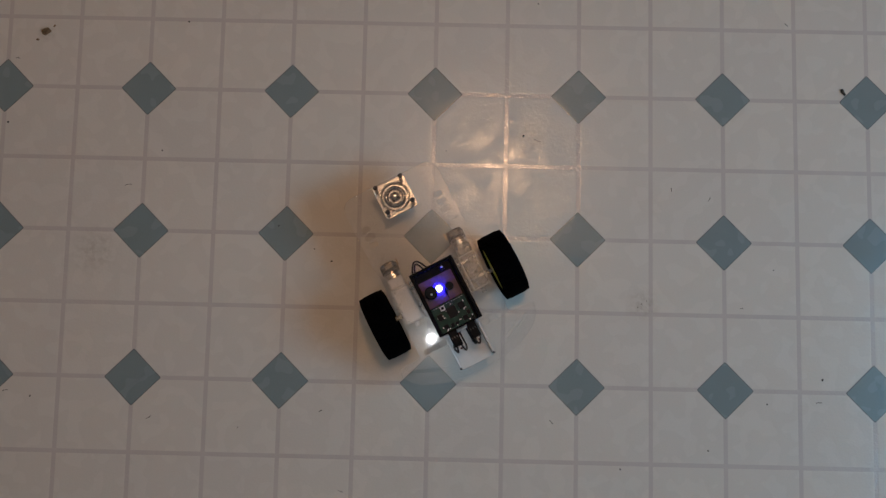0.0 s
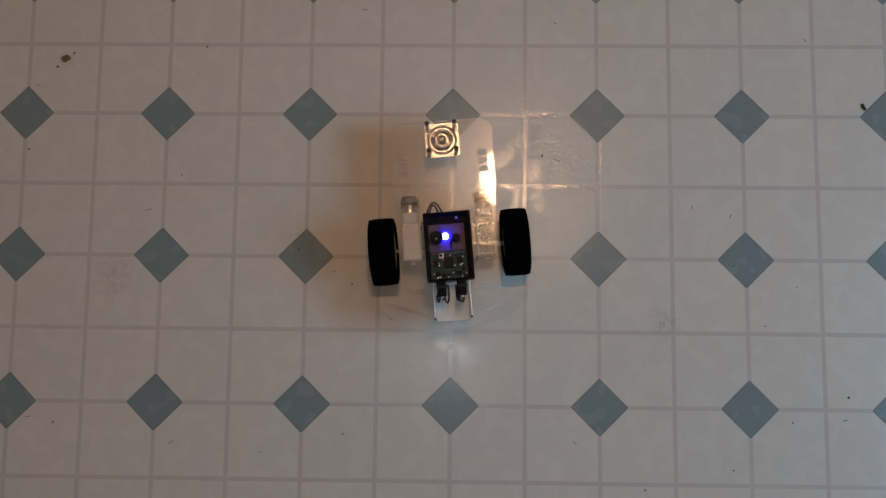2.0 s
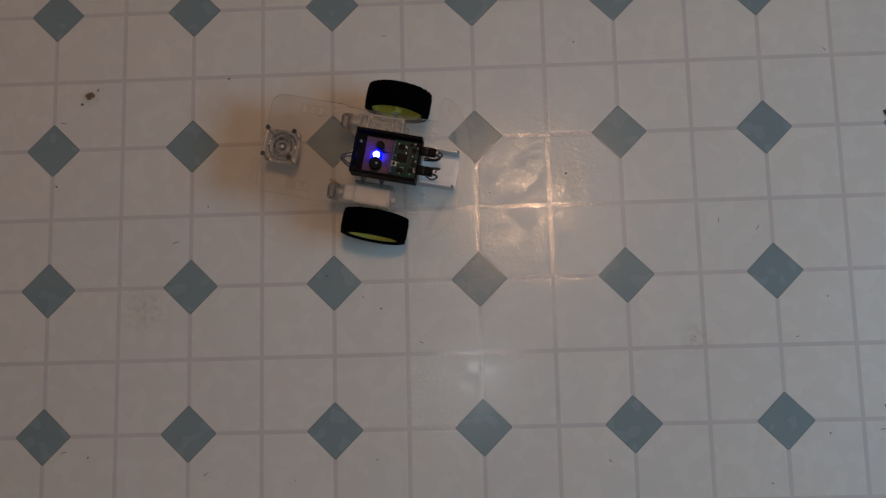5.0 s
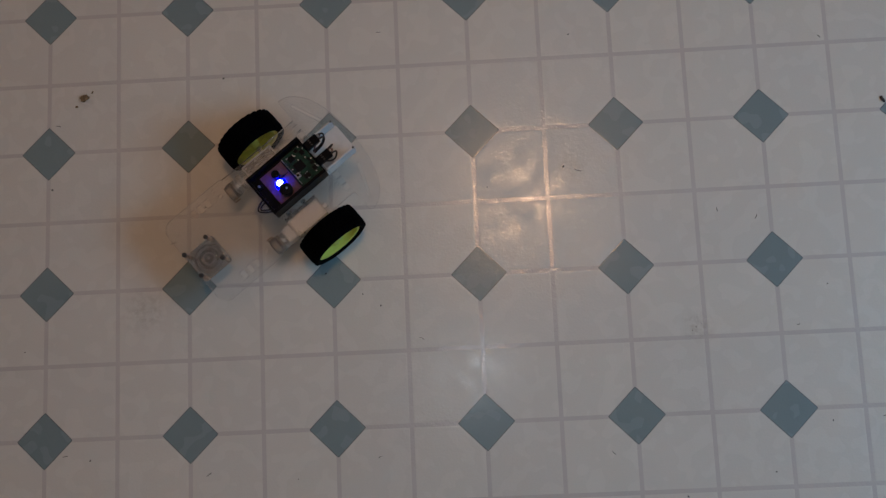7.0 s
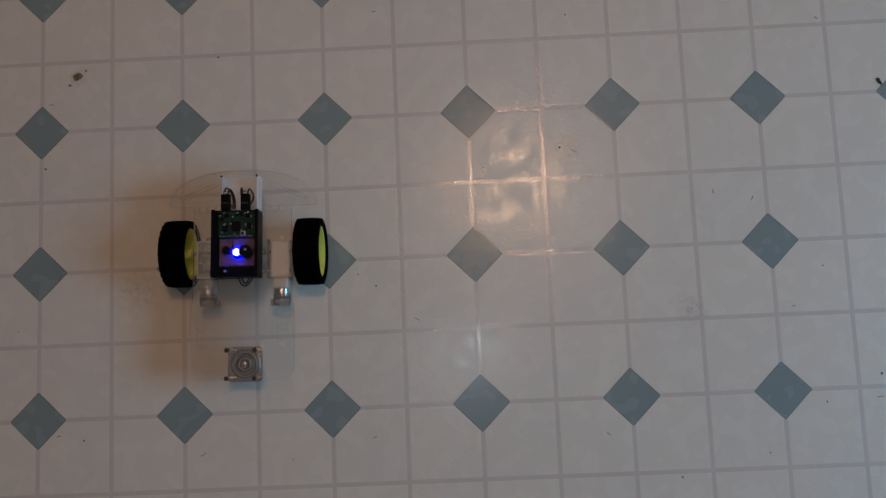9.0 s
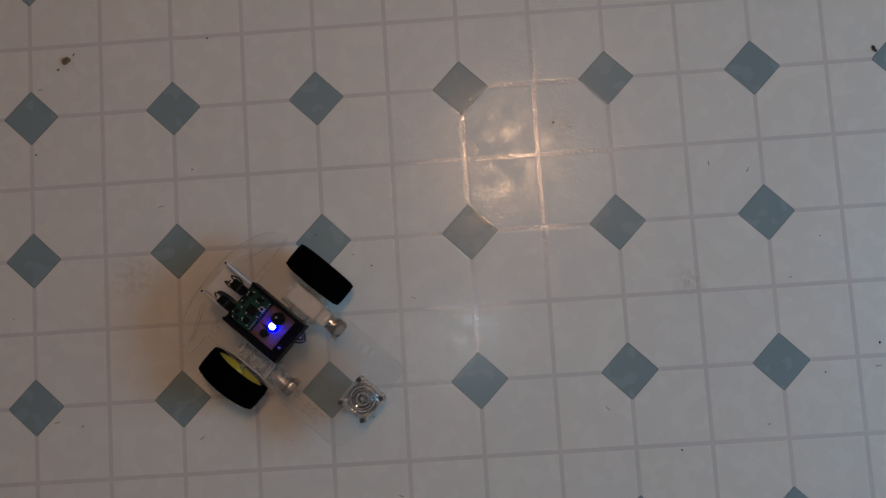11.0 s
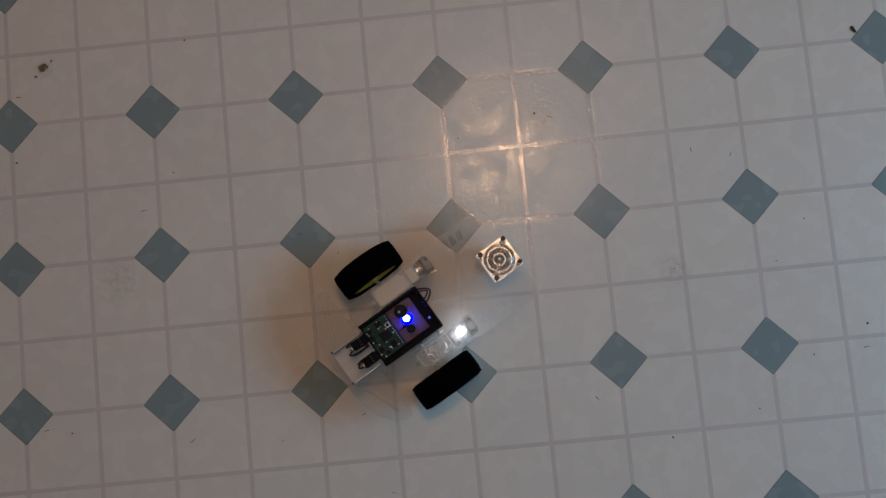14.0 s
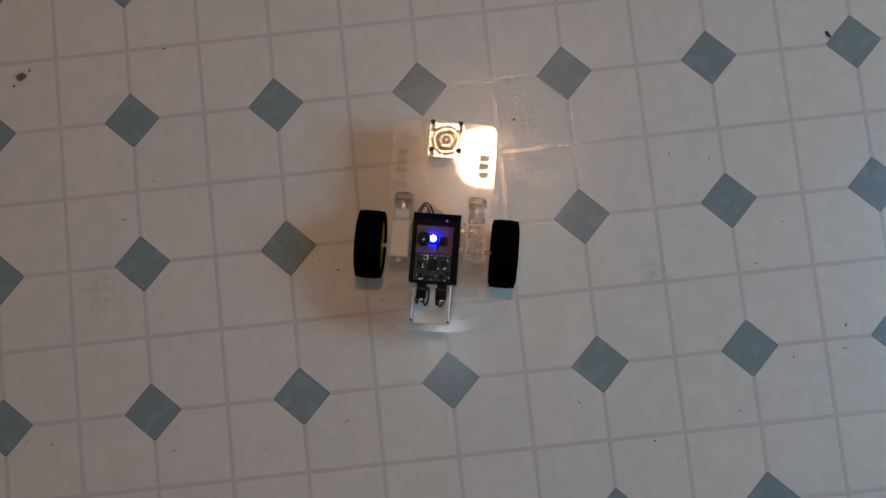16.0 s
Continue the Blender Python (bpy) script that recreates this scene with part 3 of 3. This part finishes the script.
# blue LED; lens widened into its halo, its glare modelled as a white core
led = part("led", fix(lathe(bmesh.new(), [(0.0054, 0.0752), (0.0054, 0.0762), (0.0049, 0.0762), (0.0049, 0.0782), (0.0045, 0.0796), (0.0035, 0.0806), (0.0005, 0.0812)], 20, "Z", (-0.0030, 0.0050, 0))), M_LED, car, "lit blue indicator light", smooth=True)
part("glare_core", fix(lathe(bmesh.new(), [(0.0034, 0.0802), (0.0034, 0.0810), (0.0022, 0.0818), (0.0003, 0.0821)], 16, "Z", (-0.0030, 0.0050, 0))), M_LEDCORE, led, "white glare at the light's centre", smooth=True)
bm = bmesh.new()
for dx in (-0.0012, 0.0012):
    lathe(bm, [(0.0003, ZB), (0.0003, 0.0753)], 6, "Z", (-0.0030 + dx, 0.0050, 0))
part("leads", bm, M_TIN, led)

# green controller board
pcb = part("circuit_board", box(bmesh.new(), -0.0192, 0.0158, -0.0350, -0.0095, ZB + 0.0016, ZB + 0.0032, 0.0002), M_GREEN, car, "green controller board with black chips")
ZP = ZB + 0.0032
for x0, x1, y0, y1, h in ((-0.0062, 0.0030, -0.0255, -0.0150, 0.0016), (0.0060, 0.0120, -0.0215, -0.0150, 0.0014), (-0.0165, -0.0115, -0.0235, -0.0170, 0.0016),
                          (-0.0150, -0.0105, -0.0330, -0.0285, 0.0020), (0.0050, 0.0100, -0.0330, -0.0285, 0.0020), (0.0108, 0.0142, -0.0290, -0.0250, 0.0014),
                          (-0.0085, -0.0050, -0.0340, -0.0300, 0.0014), (-0.0040, 0.0000, -0.0330, -0.0305, 0.0010), (0.0125, 0.0150, -0.0352, -0.0315, 0.0020)):
    part("chip", box(bmesh.new(), x0, x1, y0, y1, ZP, ZP + h, 0.0002), M_BLACKGLOSS, pcb)
button = part("push_button", box(bmesh.new(), -0.0108, -0.0062, -0.0156, -0.0108, ZP, ZP + 0.0030, 0.0005), M_TIN, pcb, "square silver push button")
part("button_cap", fix(lathe(bmesh.new(), [(0.0015, ZP + 0.0030), (0.0015, ZP + 0.0044), (0.0012, ZP + 0.0047)], 14, "Z", (-0.0085, -0.0132, 0))), M_BLACKGLOSS, button, "round black button cap")
bm = bmesh.new()
rr = random.Random(4)
for k in range(24):
    x, y = rr.uniform(-0.0180, 0.0146), rr.uniform(-0.0360, -0.0105)
    a, b2 = (0.0007, 0.0004) if rr.random() < 0.5 else (0.0004, 0.0007)
    box(bm, x - a, x + a, y - b2, y + b2, ZP, ZP + 0.0007)
part("solder_joints", bm, M_TIN, pcb)
bm = bmesh.new()
for k in range(12):
    lathe(bm, [(0.0004, ZP), (0.0004, ZP + 0.0042)], 6, "Z", (-0.0165 + k * 0.0027, -0.0108, 0))
part("pin_header", bm, M_TIN, pcb)

# plugs and leads out of the case's open end
for x in (-0.0104, 0.0088):
    plug = part("plug", box(bmesh.new(), x - 0.0044, x + 0.0044, -0.0520, -0.0362, 0.0738, 0.0800, 0.0008), M_BLACK, car, "black plastic lead connector")
    for k in (-1, 0, 1):
        part("contact", box(bmesh.new(), x + k * 0.0026 - 0.0005, x + k * 0.0026 + 0.0005, -0.0440, -0.0420, 0.0798, 0.0802), M_DARKSTEEL, plug)
    for k, sag, side in ((-0.8, 0.0062, -0.0030), (0.1, 0.0040, 0.0016), (0.9, 0.0078, 0.0042 if x < 0 else -0.0060)):
        x0 = x + k * 0.0026
        pts = arc_points((x0, -0.0515, 0.0772), (x0 + side * 0.4, -0.0515 - sag * 1.6, 0.0800), (x0 + side, -0.0535, 0.0690), 8)
        pts += arc_points((x0 + side, -0.0525, 0.0670), (x0 + side, -0.0470, 0.0610), (x0 * 0.5, -0.0402, 0.0630), 5)
        part("lead", tube(bmesh.new(), pts, 0.0009, 7), M_REDWIRE if k == 0.1 else M_WIRE, plug, "dark red lead" if k == 0.1 else "black lead")
    part("crimp", box(bmesh.new(), x - 0.0010, x + 0.0020, -0.0540, -0.0522, 0.0778, 0.0792, 0.0004), M_TIN, plug)
for k, (x0, x1, top) in enumerate(((-0.0205, -0.0030, 0.0380), (-0.0175, -0.0070, 0.0355))):
    pts = [Vector((x0 + (x1 - x0) * q / 12, 0.0260 + (top - 0.0260) * math.sin(math.pi * q / 12), 0.0775 + 0.0065 * math.sin(math.pi * q / 12) - (0.006 if q in (0, 12) else 0.0))) for q in range(13)]
    part("wire_loop", tube(bmesh.new(), pts, 0.0008, 8), M_WIRE, car, "black wire loop over the rim of the case")


# ---- things lying on the floor ----
def crumb(x, y, length, width, turn, mat, label, seed, height=0.0008):
    """A ragged little fragment, lumpy and flat beneath."""
    r = random.Random(seed)
    bm = bmesh.new()
    bmesh.ops.create_icosphere(bm, subdivisions=2, radius=1.0)
    for v in bm.verts:
        k = 1 + r.uniform(-0.3, 0.3)
        v.co = Vector((v.co.x * length / 2 * k, v.co.y * width / 2 * k, max(0.0, (v.co.z + 0.3)) * height * k))
    ob = part("crumb", bm, mat)
    ob.matrix_world = pose(x, y, FLOOR_TOP, 0, 0, turn)
    tagged(ob, label, "crumb", "crumbs on the floor")
    return ob


def fibre(x, y, length, turn, bend, seed):
    bm = tube(bmesh.new(), arc_points((-length / 2, 0, 0.0004), (0, bend, 0.0006), (length / 2, 0, 0.0004), 8), 0.00032, 6)
    ob = part("fibre", bm, M_CRUMB)
    ob.matrix_world = pose(x, y, FLOOR_TOP, 0, 0, turn)
    return tagged(ob, "thin dark fibre lying on the vinyl floor", "fibre", "fibres on the floor")


crumb(-0.1140, 0.0310, 0.0100, 0.0085, 20, M_BROWN, "brown food crumb stuck to the cream vinyl", 1, 0.0020)
crumb(-0.1052, 0.0370, 0.0034, 0.0018, 60, M_BROWN, "small brown crumb beside a larger one", 2)
crumb(-0.1222, 0.0216, 0.0032, 0.0024, 0, M_BROWN, "small brown crumb beside a larger one", 3)
crumb(0.7367, -0.0183, 0.0078, 0.0038, -65, M_CRUMB, "black crumb at the edge of a slate diamond", 4, 0.0018)
SPECKS = ((0.0390, 0.0447, 2.4), (0.4134, 0.0721, 2.0), (0.3993, -0.0726, 2.6), (0.0178, -0.0962, 1.7), (0.3180, -0.0903, 1.5), (-0.1478, -0.0690, 2.4),
          (-0.1045, -0.3555, 2.2), (0.7092, -0.3210, 2.6), (0.5023, -0.4155, 2.2), (0.5914, -0.3952, 1.8), (0.2013, -0.2098, 2.2), (0.1110, -0.3828, 1.4),
          (0.6522, -0.3470, 1.8), (0.1828, -0.1972, 1.6), (0.6607, -0.2093, 1.6), (-0.1747, -0.2413, 1.4), (0.1448, -0.1738, 1.8), (0.5237, -0.2473, 1.3), (0.5290, -0.2440, 1.1), (0.5200, -0.2510, 1.0))
for i, (x, y, mm) in enumerate(SPECKS):
    crumb(x, y, mm / 1000, mm / 1400, 37 * i, M_CRUMB, "tiny dark speck on the vinyl floor", 10 + i, 0.0006)
for i, (x, y, mm, turn) in enumerate(((-0.0159, -0.1339, 7, 12), (0.4143, -0.0771, 8, -20), (0.5554, -0.1269, 4, 95), (0.5944, -0.1361, 5, 60), (0.6779, 0.0538, 4, -40),
                                      (0.0189, -0.3742, 6, 35), (0.1954, -0.3641, 4, 30), (0.4317, -0.3696, 5, -45), (0.7053, -0.3445, 6, 5), (0.2186, -0.4440, 5, -20),
                                      (-0.1420, 0.0007, 5, -8), (0.6271, -0.2494, 3, 10), (0.2426, -0.2461, 5, -25), (0.2089, 0.0869, 5, 5), (-0.1305, -0.3505, 5, 10))):
    fibre(x, y, mm / 1000, turn, mm / 6000 * (-1) ** i, i)


# ---- the patterned vinyl floor ----
PITCH, HALF, DY = 0.0762, 0.0293, -0.0292
LINE, GAP = 0.0022, 0.0006


def floor_sheet():
    bm = bmesh.new()
    box(bm, WEST, EAST, SOUTH, NORTH, -0.02, 0.0)
    return bm


floor = tagged(part("floor", floor_sheet(), M_LINE), "cream sheet vinyl with taupe grid lines and slate diamonds", kind="structure")


def prism(pts, height, inset):
    """A flat piece whose rim rounds down to the groove beside it."""
    bm = bmesh.new()
    c = Vector((sum(p[0] for p in pts) / len(pts), sum(p[1] for p in pts) / len(pts), 0))
    rings = []
    for out, up in ((0.0, 0.0), (0.30, 0.28), (0.65, 0.72), (1.0, 0.93), (1.5, 1.0), (1.9, 1.0)):
        ring = []
        for x, y in pts:
            d = (c - Vector((x, y, 0))).normalized() * inset * out * 1.4
            ring.append(bm.verts.new((x + d.x, y + d.y, height * up)))
        rings.append(ring)
    for lo, hi in zip(rings, rings[1:]):
        for k in range(len(pts)):
            bm.faces.new((lo[k], lo[(k + 1) % len(pts)], hi[(k + 1) % len(pts)], hi[k])).smooth = True
    bm.faces.new(rings[-1])
    return bm


def tile_points():
    """A square between grid lines whose corner at the origin gives way to a diamond."""
    a, b = LINE, PITCH - LINE
    cut = HALF + GAP * 1.4142
    return [(cut - a, a), (b, a), (b, b), (a, b), (a, cut - a)]


def diamond_points():
    h, r = HALF, 0.0009
    out = []
    for k in range(4):
        ca, sa = math.cos(k * math.pi / 2), math.sin(k * math.pi / 2)
        for u, v in ((h - r, -r), (h - r * 0.45, 0.0), (h - r, r)):
            out.append((ca * u - sa * v, sa * u + ca * v))
    return out


bm = prism(tile_points(), FLOOR_TOP, 0.0013)
tile_data = bpy.data.meshes.new("tile")
bm.to_mesh(tile_data)
bm.free()
tile_data.materials.append(M_TILE)
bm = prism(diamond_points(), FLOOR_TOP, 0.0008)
diamond_data = bpy.data.meshes.new("diamond")
bm.to_mesh(diamond_data)
bm.free()
diamond_data.materials.append(M_DIAMOND)
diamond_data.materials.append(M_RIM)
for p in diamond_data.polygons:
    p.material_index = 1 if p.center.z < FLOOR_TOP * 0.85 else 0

far_v, far_f, far_m = [], [], []


def lay(data, m, slot):
    """Joins a far piece into the rest of the floor's pattern."""
    base = len(far_v)
    far_v.extend([tuple(m @ v.co) for v in data.vertices])
    for p in data.polygons:
        far_f.append([base + i for i in p.vertices])
        far_m.append(slot)


NEAR = (-0.235, 0.835, -0.560, 0.205)
for i in range(-22, 31):
    for j in range(-27, 22):
        x, y = i * PITCH, DY + j * PITCH
        if not (WEST + 0.09 < x < EAST - 0.09 and SOUTH + 0.09 < y < NORTH - 0.09):
            continue
        near = NEAR[0] < x < NEAR[1] and NEAR[2] < y < NEAR[3]
        jobs = []
        if i % 2 == 0 and j % 2 == 0:
            jobs.append(("diamond", diamond_data, pose(x, y, 0), 1))
            for k in range(4):
                jobs.append(("tile", tile_data, pose(x, y, 0, 0, 0, 90 * k), 0))
        for name, data, m, slot in jobs:
            if near:
                ob = new(name, data)
                ob.parent = floor
                ob.matrix_basis = m
            else:
                lay(data, m, slot)
me = bpy.data.meshes.new("far_pattern")
me.from_pydata(far_v, [], far_f)
me.materials.append(M_TILE)
me.materials.append(M_DIAMOND)
me.polygons.foreach_set("material_index", far_m)
far = new("far_pattern", me)
far.parent = floor
tagged(far, "cream vinyl squares and slate diamonds", kind="stuff")

# seconds, x, y on the floor, heading in degrees
DRIVE = (
    (0.000, 0.3197, -0.2437, 28.40),
    (0.500, 0.3086, -0.2158, 15.46),
    (1.000, 0.3040, -0.1867, 2.91),
    (1.500, 0.3037, -0.1845, 1.89),
    (2.000, 0.3030, -0.1746, 4.99),
    (2.500, 0.2980, -0.1496, 17.04),
    (3.000, 0.2880, -0.1263, 29.57),
    (3.500, 0.2741, -0.1057, 41.83),
    (4.000, 0.2559, -0.0887, 53.65),
    (4.625, 0.2306, -0.0701, 69.22),
    (5.250, 0.1989, -0.0617, 85.39),
    (5.875, 0.1661, -0.0635, 101.49),
    (6.500, 0.1379, -0.0760, 116.83),
    (7.000, 0.1175, -0.0870, 128.36),
    (7.500, 0.0995, -0.1045, 140.42),
    (8.000, 0.0859, -0.1260, 153.50),
    (8.500, 0.0777, -0.1487, 165.88),
    (9.000, 0.0737, -0.1733, 178.61),
    (9.500, 0.0756, -0.1972, 190.26),
    (10.125, 0.0809, -0.2278, 205.39),
    (10.750, 0.0975, -0.2562, 220.40),
    (11.375, 0.1222, -0.2778, 235.46),
    (12.000, 0.1519, -0.2884, 250.73),
    (12.500, 0.1770, -0.2941, 263.15),
    (13.000, 0.2019, -0.2941, 275.41),
    (13.500, 0.2264, -0.2888, 288.09),
    (14.000, 0.2500, -0.2787, 300.37),
    (14.500, 0.2701, -0.2644, 312.59),
    (15.000, 0.2863, -0.2466, 324.83),
    (15.500, 0.2988, -0.2246, 338.28),
    (16.000, 0.3055, -0.2029, 349.50),
)


def motions():
    walk(car, [(t, pose(x, y, FLOOR_TOP, 0, 0, h)) for t, x, y, h in DRIVE])
    for sd, wh in wheels:
        spin, rows, last = 0.0, [], None
        for t, x, y, h in DRIVE:
            a = radians(h)
            here = Vector((x + sd * TRACK * math.cos(a), y + sd * TRACK * math.sin(a)))
            if last is not None:
                mid = (a + last[1]) / 2
                spin -= math.degrees((here - last[0]).dot(Vector((-math.sin(mid), math.cos(mid)))) / TYRE_R)
            rows.append((t, pose(sd * TRACK, 0, TYRE_R, spin, 0, 0)))
            last = (here, a)
        walk(wh, rows)


motions()
